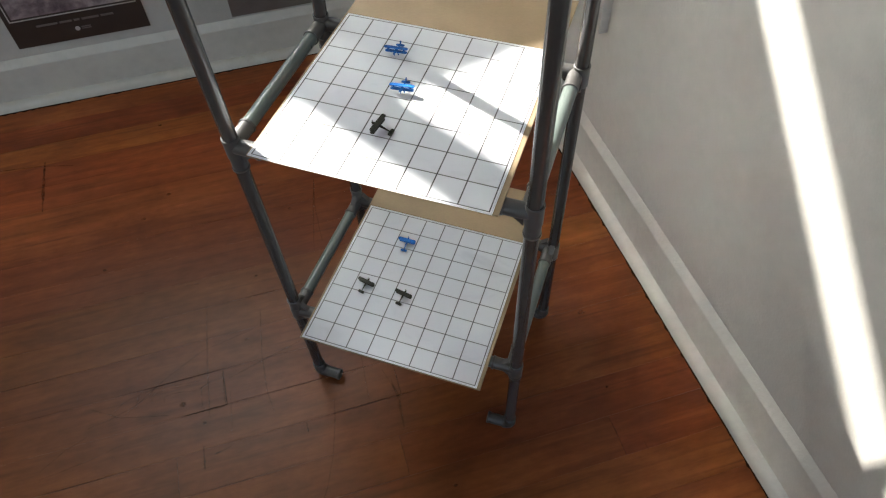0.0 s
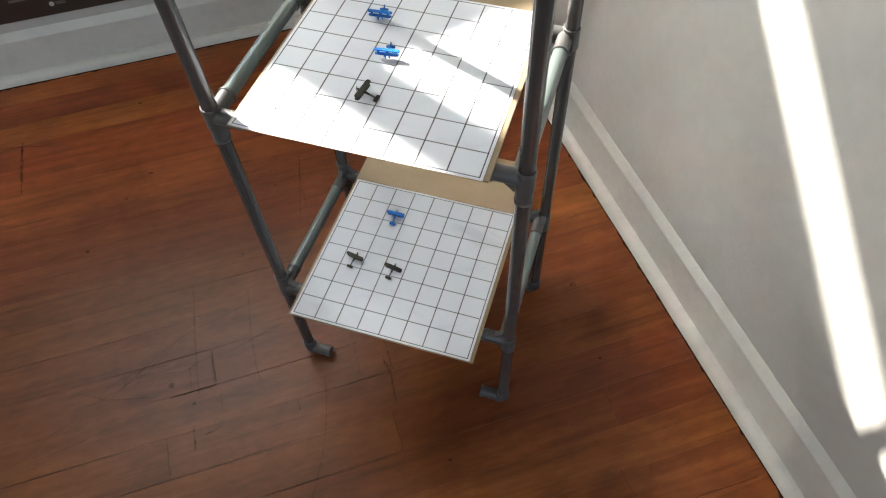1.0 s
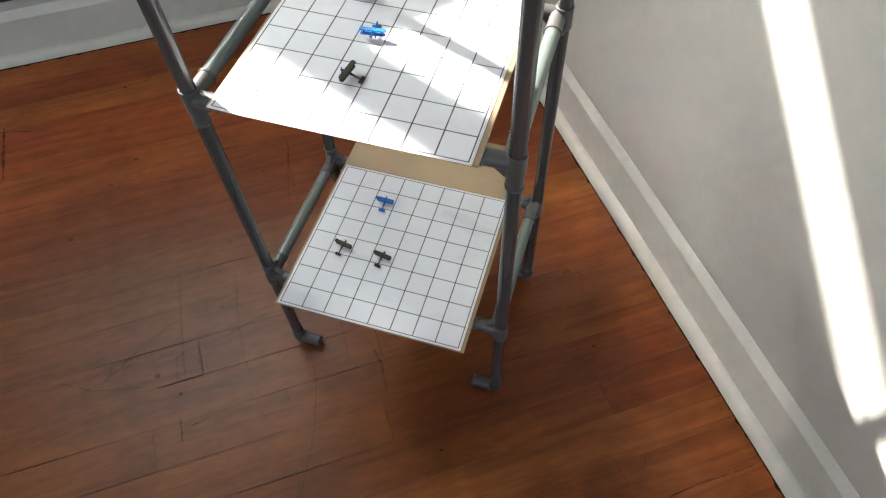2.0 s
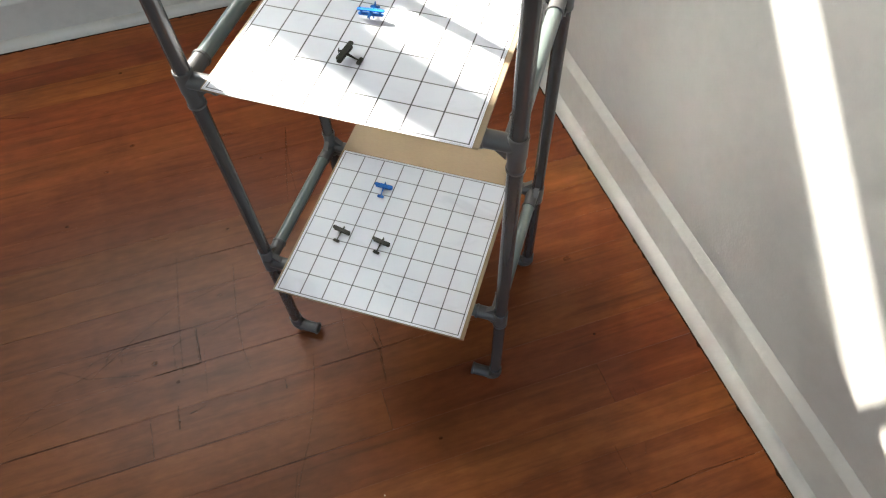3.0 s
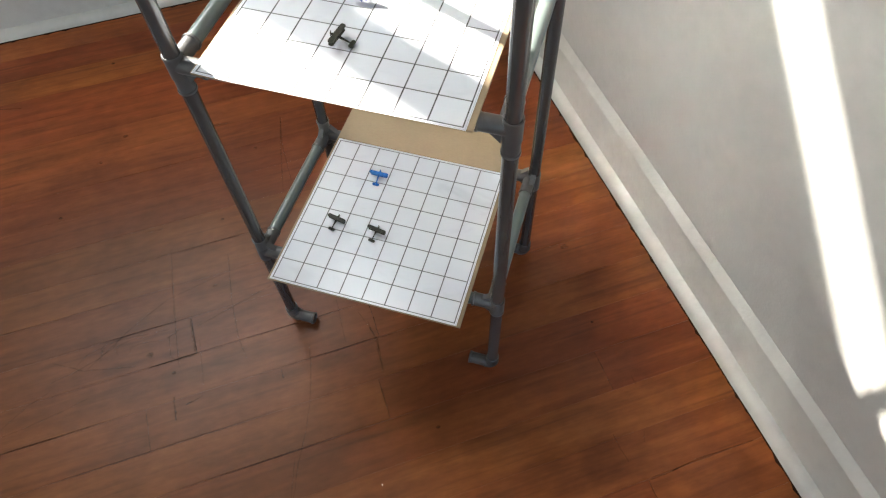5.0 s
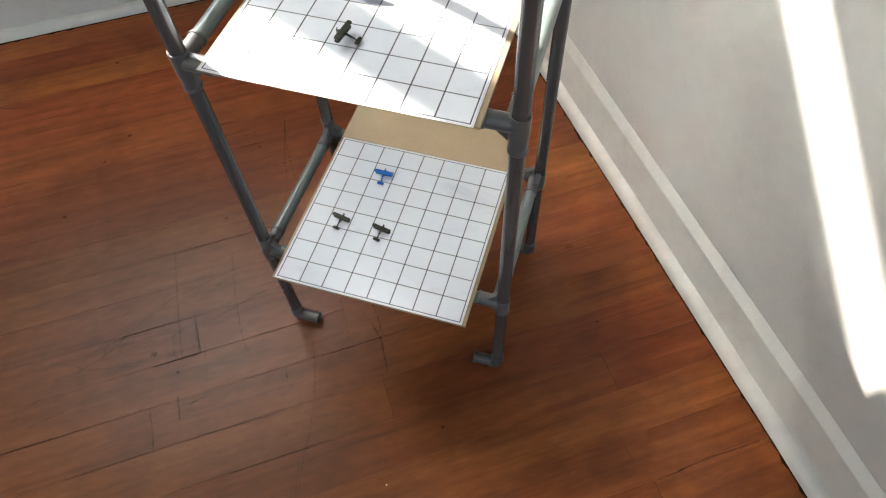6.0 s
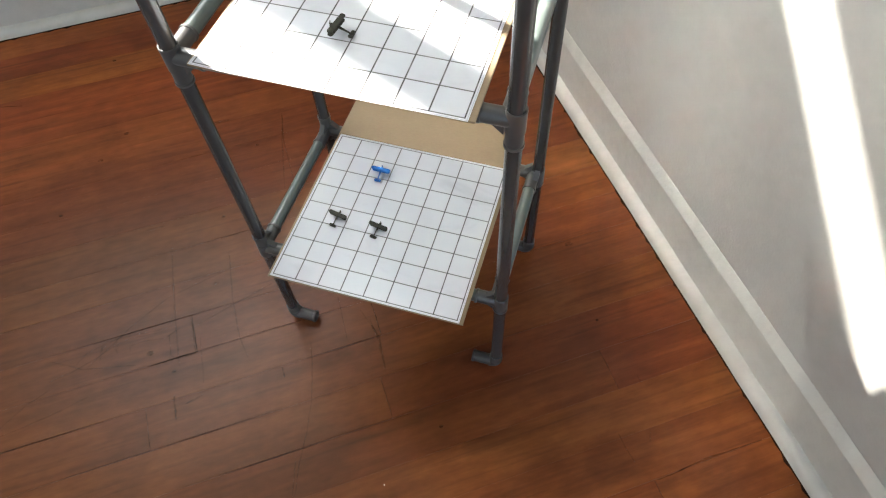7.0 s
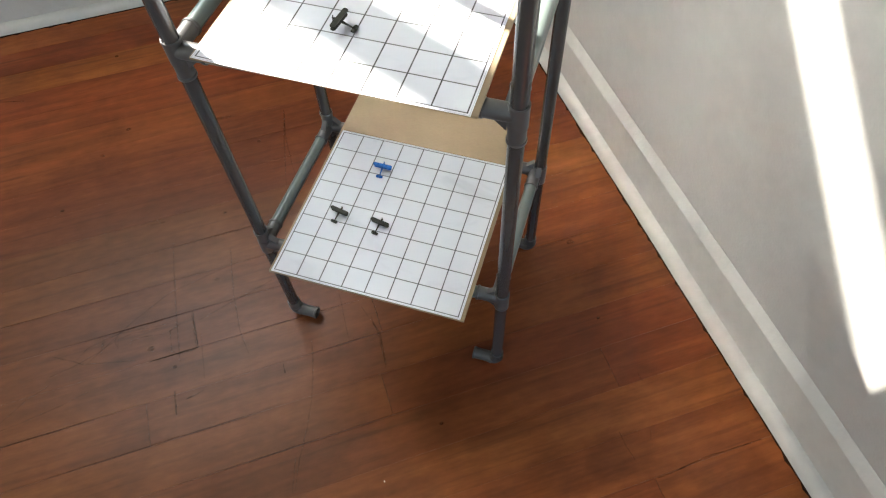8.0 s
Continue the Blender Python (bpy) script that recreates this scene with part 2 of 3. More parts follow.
def scratch_material(name, colour, cover):
    m, t, b = material(name, 0.7, 0, 0.1)
    b.inputs["Base Color"].default_value = (*colour, 1)
    n = noise_tex(t, coords(t), 60.0, 4, 0.65)
    t.links.new(calc(t, "MULTIPLY", calc(t, "SUBTRACT", n, 0.28, clamp=True), cover * 3.0, clamp=True), b.inputs["Alpha"])
    return m


SCRATCH = scratch_material("dark scratch in varnish", (0.028, 0.011, 0.006), 0.62)
FAINT = scratch_material("faint scratch in varnish", (0.042, 0.016, 0.008), 0.32)
KNOT = scratch_material("wood knot", (0.028, 0.010, 0.005), 0.65)
PLATE = flat_material("off white plastic", (0.42, 0.385, 0.35), 0.4, 0.06)
GREYLINE = flat_material("shadow gap grey plastic", (0.10, 0.10, 0.10), 0.5)
DUST = flat_material("white paint fleck", (0.7, 0.68, 0.64), 0.6)


def glass_material():
    m, t, b = material("window glass", 0.02)
    b.inputs["Transmission Weight"].default_value = 1.0
    b.inputs["IOR"].default_value = 1.45
    return m


def screen_material():
    m = bpy.data.materials.new("translucent screen fabric")
    m.use_nodes = True
    t = m.node_tree
    t.nodes.remove(t.nodes["Principled BSDF"])
    d, tr, mx = (t.nodes.new("ShaderNodeBsdfDiffuse"), t.nodes.new("ShaderNodeBsdfTranslucent"), t.nodes.new("ShaderNodeMixShader"))
    c = ramp(t, noise_tex(t, coords(t, (300, 300, 300)), 1.0, 2), [(0.3, (0.62, 0.60, 0.55)), (0.7, (0.72, 0.70, 0.66))])
    t.links.new(c, d.inputs["Color"])
    t.links.new(c, tr.inputs["Color"])
    mx.inputs[0].default_value = 0.4
    t.links.new(d.outputs[0], mx.inputs[1])
    t.links.new(tr.outputs[0], mx.inputs[2])
    # an open weave: a little of the sun comes straight through
    clear, weave = t.nodes.new("ShaderNodeBsdfTransparent"), t.nodes.new("ShaderNodeMixShader")
    weave.inputs[0].default_value = 0.15
    t.links.new(mx.outputs[0], weave.inputs[1])
    t.links.new(clear.outputs[0], weave.inputs[2])
    t.links.new(weave.outputs[0], t.nodes["Material Output"].inputs["Surface"])
    return m


GLASS = glass_material()
SCREEN = screen_material()


# ---------------------------------------------------------------- mesh helpers
def part(name, bm, mat, parent=None, label="", smooth=False):
    me = bpy.data.meshes.new(name)
    if smooth:
        for f in bm.faces:
            f.smooth = True
    bm.normal_update()
    bm.to_mesh(me)
    bm.free()
    me.materials.append(mat)
    ob = new(name, me)
    if smooth:
        me.set_sharp_from_angle(angle=radians(38))
    if parent is not None:
        ob.parent = parent
    if label:
        ob["label"] = label
    return ob


def thing(name, m, label, category, group="", kind=""):
    ob = new(name)
    ob.matrix_world = m
    ob.empty_display_size = 0.05
    return tagged(ob, label, category, group, kind)


def box(bm, x0, x1, y0, y1, z0, z1, bevel=0.0):
    made = bmesh.ops.create_cube(bm, size=1.0)["verts"]
    for v in made:
        v.co = Vector((x0 + (v.co.x + 0.5) * (x1 - x0), y0 + (v.co.y + 0.5) * (y1 - y0), z0 + (v.co.z + 0.5) * (z1 - z0)))
    if bevel:
        edges = list({e for v in made for e in v.link_edges})
        bmesh.ops.bevel(bm, geom=edges, offset=bevel, segments=2, affect="EDGES", profile=0.7)
    return bm


def ring(bm, centre, axis, r, n):
    axis = Vector(axis).normalized()
    side = axis.orthogonal().normalized()
    up = axis.cross(side)
    return [bm.verts.new(Vector(centre) + r * (math.cos(2 * math.pi * k / n) * side + math.sin(2 * math.pi * k / n) * up)) for k in range(n)]


def skin(bm, a, b):
    n = len(a)
    for k in range(n):
        bm.faces.new((a[k], a[(k + 1) % n], b[(k + 1) % n], b[k]))


def lathe(bm, p0, p1, stations, n=28):
    """A turned body from p0 to p1: stations of (share of the way or metres beyond, radius); closed hollow if the last meets the first."""
    p0, p1 = Vector(p0), Vector(p1)
    axis = (p1 - p0).normalized()
    rings = [ring(bm, p0 + axis * s, axis, r, n) for s, r in stations]
    for a, b in zip(rings, rings[1:]):
        skin(bm, a, b)
    skin(bm, rings[-1], rings[0])
    return bm


def pipe(bm, p0, p1, r=0.0097, wall=0.0018, n=28):
    length = (Vector(p1) - Vector(p0)).length
    return lathe(bm, p0, p1, [(0, r - wall), (0, r - 0.0003), (0.0003, r), (length - 0.0003, r), (length, r - 0.0003), (length, r - wall)], n)


def socket(bm, p0, p1, r=0.0109, n=28):
    """A fitting's sleeve from p0 to its mouth at p1, with a rolled bead at the mouth."""
    length = (Vector(p1) - Vector(p0)).length
    return lathe(bm, p0, p1, [(0, r - 0.002), (0, r - 0.0004), (length - 0.0045, r - 0.0004), (length - 0.0038, r + 0.0008), (length - 0.0008, r + 0.0008),
                              (length, r - 0.0002), (length, 0.0103), (length - 0.002, 0.0100), (0.002, 0.0098)], n)


def swept(bm, points, radii, n=20, caps=True):
    pts = [Vector(p) for p in points]
    rings = []
    for i, p in enumerate(pts):
        d = (pts[min(i + 1, len(pts) - 1)] - pts[max(i - 1, 0)]).normalized()
        rings.append((p, d, radii[i]))
    side = rings[0][1].orthogonal().normalized()
    made = []
    for p, d, r in rings:
        side = (side - d * side.dot(d)).normalized()
        up = d.cross(side)
        made.append([bm.verts.new(p + r * (math.cos(2 * math.pi * k / n) * side + math.sin(2 * math.pi * k / n) * up)) for k in range(n)])
    for a, b in zip(made, made[1:]):
        skin(bm, a, b)
    if caps:
        bm.faces.new(list(reversed(made[0])))
        bm.faces.new(made[-1])
    return bm


def slab(bm, outline, z0, z1):
    """A flat plate from an outline in x and y."""
    low = [bm.verts.new((x, y, z0)) for x, y in outline]
    top = [bm.verts.new((x, y, z1)) for x, y in outline]
    bm.faces.new(list(reversed(low)))
    bm.faces.new(top)
    skin(bm, low, top)
    return bm


def extruded(bm, profile, axis, a, b):
    """Profile of (out, up) run along 'x' or 'y' from a to b."""
    ends = []
    for s in (a, b):
        ends.append([bm.verts.new((s, o, h) if axis == "x" else (o, s, h)) for o, h in profile])
    skin(bm, ends[0], ends[1])
    bm.faces.new(list(reversed(ends[0])))
    bm.faces.new(ends[1])
    bmesh.ops.recalc_face_normals(bm, faces=bm.faces)
    return bm


# ---------------------------------------------------------------- the room
T = 0.14
WIN_B = (-1.15, 0.35, 1.29, 2.10)           # window over the posters: u0, u1, z0, z1
FILL_L = (-0.70, 0.90, 0.60, 2.3)            # side opening added for a fill lamp: v0, v1, z0, z1
FILL_F = (-1.70, 0.50, 0.60, 2.3)           # opening behind, also added for fill: u0, u1, z0, z1


def wall_with_opening(name, along, out0, out1, a0, a1, opening, label):
    root = thing(name, ROOM, label, "wall", kind="structure")
    o0, o1, z0, z1 = opening if opening else (0, 0, 0, 0)
    bm = bmesh.new()
    pieces = [(a0, o0, 0, CEIL), (o1, a1, 0, CEIL), (o0, o1, 0, z0), (o0, o1, z1, CEIL)] if opening else [(a0, a1, 0, CEIL)]
    for b0, b1, h0, h1 in pieces:
        if along == "x":
            box(bm, b0, b1, out0, out1, h0, h1)
        else:
            box(bm, out0, out1, b0, b1, h0, h1)
    bmesh.ops.remove_doubles(bm, verts=bm.verts, dist=1e-5)
    part("plaster", bm, WALL, root)
    return root


wall_back = wall_with_opening("wall_north", "x", V_B, V_B + T, U_L - T, U_R + T, WIN_B, "off-white painted plaster wall with an unseen window opening")
wall_right = wall_with_opening("wall_east", "y", U_R, U_R + T, V_F - T, V_B, None, "off-white painted plaster wall crossed by a sunlit stripe")
wall_right.matrix_world = EAST
# west and south walls are out of view; their openings are added for fill
wall_left = wall_with_opening("wall_west", "y", U_L - T, U_L, V_F - T, V_B, FILL_L, "unseen off-white plaster wall with an added large window opening")
wall_front = wall_with_opening("wall_south", "x", V_F - T, V_F, U_L, U_R, FILL_F, "off-white painted plaster wall with an unseen window opening")

bm = bmesh.new()
box(bm, U_L - T, U_R + T, V_F - T, V_B + T, CEIL, CEIL + 0.1)
ceiling = tagged(part("ceiling", bm, CEILING), "plain white painted ceiling", "ceiling", kind="structure")
ceiling.matrix_world = ROOM


def window(name, along, out, opening, bars, label):
    """Frame, sill, glass panes; out is the outer face of the frame's depth in the wall."""
    o0, o1, z0, z1 = opening
    root = thing(name, ROOM, label, "window", kind="structure")
    w = 0.035

    def put(kind, b0, b1, h0, h1, d0, d1, mat):
        bm = bmesh.new()
        if along == "x":
            box(bm, b0, b1, d0, d1, h0, h1, 0.003 if mat is TRIM else 0)
        else:
            box(bm, d0, d1, b0, b1, h0, h1, 0.003 if mat is TRIM else 0)
        return part(kind, bm, mat, root)

    d0, d1 = sorted((out, out + 0.045))
    put("window_frame", o0, o1, z1 - w, z1 - 0.001, d0, d1, TRIM)
    put("window_frame", o0 + 0.001, o0 + w, z0, z1 - w, d0, d1, TRIM)
    put("window_frame", o1 - w, o1 - 0.001, z0, z1 - w, d0, d1, TRIM)
    edges = [o0 + w]
    for b0, b1 in bars:
        put("mullion", b0, b1, z0, z1 - w, d0 + 0.002, d1 - 0.002, TRIM)
        edges += [b0, b1]
    edges.append(o1 - w)
    for e0, e1 in zip(edges[::2], edges[1::2]):
        pane = put("pane", e0 + 0.001, e1 - 0.001, z0 + 0.002, z1 - w, (d0 + d1) / 2 - 0.002, (d0 + d1) / 2 + 0.002, GLASS)
        pane.visible_shadow = False
    return root


window("window_1", "x", V_B + 0.085, WIN_B, [(-0.633, -0.545)], "unseen white framed window lit by an area lamp")
# unseen windows, added only to hold the fill lamps
window("fill_window_west", "y", U_L - 0.135, FILL_L, [(0.075, 0.125)], "unseen large white framed window added for fill light")
window("fill_window_south", "x", V_F - 0.06, FILL_F, [(-0.625, -0.575)], "unseen white framed window lit by an area lamp")

# screens from above and below; za and zb are the free edge's heights at u0 and u1
# all unseen, added to cut the sunlight to its stripe and patches
for u0, u1, za, zb, far, name, label in (
        (WIN_B[0] + 0.002, -0.592, 1.890, 1.890, WIN_B[3] - 0.01, "upper_sun_screen", "unseen pale translucent screen cutting the sun from above"),
        (-0.590, -0.272, 1.870, 1.870, WIN_B[3] - 0.01, "upper_sun_screen", "unseen narrow translucent screen cutting the sun from above"),
        (-0.270, WIN_B[1] - 0.002, 1.776, 1.776, WIN_B[3] - 0.01, "upper_sun_screen", "unseen pale translucent screen cutting the sun lower down"),
        (WIN_B[0] + 0.002, -0.592, 1.686, 1.690, WIN_B[2] + 0.003, "lower_sun_screen", "unseen pale translucent screen cutting the sun from below"),
        (-0.590, -0.312, 1.732, 1.681, WIN_B[2] + 0.003, "lower_sun_screen", "unseen pale translucent screen with a slanting top edge"),
        (-0.310, WIN_B[1] - 0.002, 1.6785, 1.6785, WIN_B[2] + 0.003, "lower_sun_screen", "unseen pale translucent screen cutting the sun from below")):
    bm = bmesh.new()
    sides = [[bm.verts.new((u, v, z)) for u, z in ((u0, far), (u1, far), (u1, zb), (u0, za))] for v in (V_B + 0.0755, V_B + 0.0770)]
    skin(bm, sides[0], sides[1])
    bm.faces.new(sides[1])
    bm.faces.new(list(reversed(sides[0])))
    bmesh.ops.recalc_face_normals(bm, faces=bm.faces)
    blind = tagged(part(name, bm, SCREEN), label, "blind")
    blind.matrix_world = ROOM


# unseen folded fabric, added to hold back direct sun at the west opening
bm = bmesh.new()
for k in range(32):
    a, b = FILL_L[0] + k * 0.05, FILL_L[0] + (k + 1) * 0.05
    wave = 0.012 if k % 2 else -0.012
    q = [bm.verts.new(p) for p in ((U_L - 0.070 - wave, a, FILL_L[2] + 0.004), (U_L - 0.070 + wave, b, FILL_L[2] + 0.004),
                                   (U_L - 0.070 + wave, b, FILL_L[3] - 0.004), (U_L - 0.070 - wave, a, FILL_L[3] - 0.004))]
    bm.faces.new(q)
bmesh.ops.remove_doubles(bm, verts=bm.verts, dist=1e-5)
bmesh.ops.solidify(bm, geom=bm.faces[:], thickness=0.001)
curtain = tagged(part("west_sun_screen", bm, SCREEN), "unseen pale folded screen added to soften sun through the west opening", "curtain")
curtain.matrix_world = ROOM


def baseboard(name, along, face, sign, a0, a1):
    """Quarter-round shoe, flat board and bevelled top with a small bead; face is the wall's plane, sign the way into the room."""
    root = thing(name, ROOM, "white gloss painted baseboard with a quarter round shoe", "baseboard", kind="structure")
    board = [(0.0, 0.004), (0.012, 0.004), (0.012, 0.060), (0.0118, 0.1205), (0.0110, 0.1232), (0.0006, 0.1438), (0.0, 0.1438)]
    shoe = [(0.0121, 0.0022)] + [(0.0121 + 0.0220 * math.cos(a), 0.0022 + 0.0238 * math.sin(a)) for a in [k * math.pi / 14 for k in range(8)]]
    for kind, prof in (("board", board), ("shoe_moulding", shoe)):
        bm = bmesh.new()
        pts = [(face + sign * o, h) for o, h in prof]
        steps = max(2, int((a1 - a0) / 0.06))
        rows, rnd = [], random.Random(5)
        for k in range(steps + 1):
            s = a0 + (a1 - a0) * k / steps
            w = (rnd.random() - 0.5) * 0.0012
            rows.append([bm.verts.new((s, o + w, h) if along == "x" else (o + w, s, h)) for o, h in pts])
        for a, b in zip(rows, rows[1:]):
            skin(bm, a, b)
        bm.faces.new(rows[0])
        bm.faces.new(rows[-1])
        bmesh.ops.recalc_face_normals(bm, faces=bm.faces)
        part(kind, bm, TRIM, root, smooth=kind != "board")
    return root


baseboard("baseboard", "y", U_R, -1, V_F + 0.05, V_B - 0.0005).matrix_world = EAST
baseboard("baseboard", "x", V_B, -1, U_L + 0.05, U_R - 0.045)
baseboard("baseboard", "y", U_L, 1, V_F + 0.05, V_B - 0.05)
baseboard("baseboard", "x", V_F, 1, U_L + 0.05, U_R - 0.05)


# ---------------------------------------------------------------- the rack of grey conduit
# each leg: foot (x, y at the floor) and its lean per metre of height
LEGS = {"fl": ((-0.048, 0.067), (0.021, -0.058)), "fr": ((0.353, 0.073), (0.001, -0.056)),
        "bl": ((-0.043, 0.335), (0.012, -0.055)), "br": ((0.355, 0.336), (-0.002, -0.060))}
LEVELS = (0.2676, 0.6901)
LEG_TOP = 1.12
BOARD_T = 0.0032


def rail_end(key, z, other):
    """Where a rail's axis meets its tee; the right-hand side rails sit a little inside their posts."""
    return leg_at(key, z) + Vector((-0.007 if key[1] == other[1] == "r" else 0.0, 0.0, 0.0))


def leg_at(key, z):
    (x, y), (lx, ly) = LEGS[key]
    return Vector((x + lx * z, y + ly * z, z))


rack = thing("conduit_rack", Matrix(), "open two-shelf rack of grey plastic conduit on elbow feet", "rack")

for key in LEGS:
    # the back left post is two lengths, the upper one leaning back out of its tee
    ends = [(leg_at(key, 0.030), leg_at(key, LEG_TOP))]
    if key == "bl":
        knee = leg_at(key, LEVELS[1])
        ends = [(leg_at(key, 0.030), knee), (knee, knee + Vector((0.005, 0.006, LEG_TOP - LEVELS[1])))]
    for low, high in ends:
        bm = bmesh.new()
        pipe(bm, low, high)
        part("post", bm, PVC, rack, smooth=True)

for z in LEVELS:
    for a, b in (("fl", "bl"), ("fr", "br"), ("fl", "fr"), ("bl", "br")):
        p, q = rail_end(a, z, b), rail_end(b, z, a)
        d = (q - p).normalized()
        bm = bmesh.new()
        pipe(bm, p + d * 0.016, q - d * 0.016)
        part("side_rail" if a[1] == b[1] else "cross_rail", bm, RAIL, rack, smooth=True)
    for key, to_x, to_y in (("fl", "fr", "bl"), ("fr", "fl", "br"), ("bl", "br", "fl"), ("br", "bl", "fr")):
        p = leg_at(key, z)
        bm = bmesh.new()
        up = (leg_at(key, z + 0.1) - p).normalized()
        rise, drop = (0.016, 0.018 if key == "br" else 0.042) if z > 0.5 else ((0.038, 0.020) if key[1] == "l" else (0.016, 0.026))
        socket(bm, p - up * 0.004, p + up * rise)
        socket(bm, p + up * 0.004, p - up * drop)
        swept(bm, [p - up * 0.018, p + up * 0.0125], [0.0114, 0.0114], 28)
        for other in (to_x, to_y):
            r0 = rail_end(key, z, other)
            d = (rail_end(other, z, key) - r0).normalized()
            socket(bm, r0 + d * 0.004, r0 + d * 0.040)
            # webs in the angle between the sleeves
            for s in ((1, -1) if z < 0.5 else (-1,)):
                a, b = p + d * 0.0112 + up * s * 0.024, p + d * 0.024 + up * s * 0.0112
                c = p + d * 0.0112 + up * s * 0.0112
                n = d.cross(up).normalized() * 0.0045
                tri = [[bm.verts.new(v + k * n) for v in (a, b, c)] for k in (1, -1)]
                skin(bm, tri[0], tri[1])
                bm.faces.new(tri[0])
                bm.faces.new(list(reversed(tri[1])))
        bmesh.ops.recalc_face_normals(bm, faces=bm.faces)
        part("tee_fitting", bm, FITTING, rack, smooth=True)

for key, sign in (("fl", 1), ("fr", -1), ("bl", 1), ("br", -1)):
    c = leg_at(key, 0.0135)
    bm = bmesh.new()
    top, way = leg_at(key, 0.046), Vector((sign, 0.0, 0.0))
    bend = []
    for k in range(9):
        a = k / 8 * math.pi / 2
        bend.append(Vector((c.x + sign * 0.012 * (1 - math.cos(a)), c.y, 0.0135 + 0.012 * (1 - math.sin(a)))))
    swept(bm, [leg_at(key, 0.030)] + bend, [0.0119] * 10, 24, caps=False)
    socket(bm, leg_at(key, 0.024), top)
    socket(bm, bend[-1] - way * 0.002, Vector((c.x + sign * 0.044, c.y, 0.0135)))
    bmesh.ops.recalc_face_normals(bm, faces=bm.faces)
    part("elbow_foot", bm, FITTING, rack, smooth=True)


def shelf_board(x0, x1, y0, y1, z_top):
    bm = bmesh.new()
    box(bm, 0, x1 - x0, 0, y1 - y0, 0, BOARD_T, 0.0007)
    ob = part("shelf_board", bm, BOARD)
    ob.matrix_world = pose(x0, y0, z_top - BOARD_T)
    return tagged(ob, "thin tan hardboard shelf resting on the cross rails", "shelf", "shelf boards")


def grid_sheet(x, y, z, turn, curl, label):
    """The sheet's origin is the corner of its printed squares."""
    bm = bmesh.new()
    n, e = 24, 0.0042
    rows = []
    for j in range(n + 1):
        row = []
        for i in range(n + 1):
            px, py = -e + (GRID + 2 * e) * i / n, -e + (GRID + 2 * e) * j / n
            lift = curl * (max(0, 0.06 - px) / 0.06) ** 2 * (max(0, 0.05 - py) / 0.05) ** 2
            row.append(bm.verts.new((px, py, 0.0009 + lift + 0.00025 * noise.noise((px * 14, py * 14, curl * 900)))))
        rows.append(row)
    for a, b in zip(rows, rows[1:]):
        for i in range(n):
            bm.faces.new((a[i], a[i + 1], b[i + 1], b[i]))
    bmesh.ops.solidify(bm, geom=bm.faces[:], thickness=0.0003)
    bmesh.ops.recalc_face_normals(bm, faces=bm.faces)
    ob = part("grid_sheet", bm, PAPER, smooth=True)
    ob.matrix_world = pose(x, y, z, 0, 0, turn)
    return tagged(ob, label, "paper", "gridded sheets")


Z_LOW, Z_TOP = 0.2810, 0.7035
shelf_board(-0.0080, 0.3100, -0.0047, 0.432, Z_LOW)
shelf_board(-0.0005, 0.3180, 0.0062, 0.441, Z_TOP)
grid_sheet(0.0, 0.0, Z_LOW, 0, 0.0006, "white paper sheet printed with a black square grid, smudged")
grid_sheet(0.0070, 0.0080, Z_TOP, 0, 0.0012, "white paper sheet printed with a black square grid, in sunlight")


# ---------------------------------------------------------------- toy biplanes
def rounded_wing(span, chord, tip, n=6):
    pts = []
    for cx, cy, a0 in ((span / 2 - tip, chord / 2 - tip * 0.8, 0), (-span / 2 + tip, chord / 2 - tip * 0.8, 90),
                       (-span / 2 + tip, -chord / 2 + tip * 0.8, 180), (span / 2 - tip, -chord / 2 + tip * 0.8, 270)):
        for k in range(n):
            a = radians(a0 + 90 * k / (n - 1))
            pts.append((cx + tip * math.cos(a), cy + tip * 0.8 * math.sin(a)))
    return pts


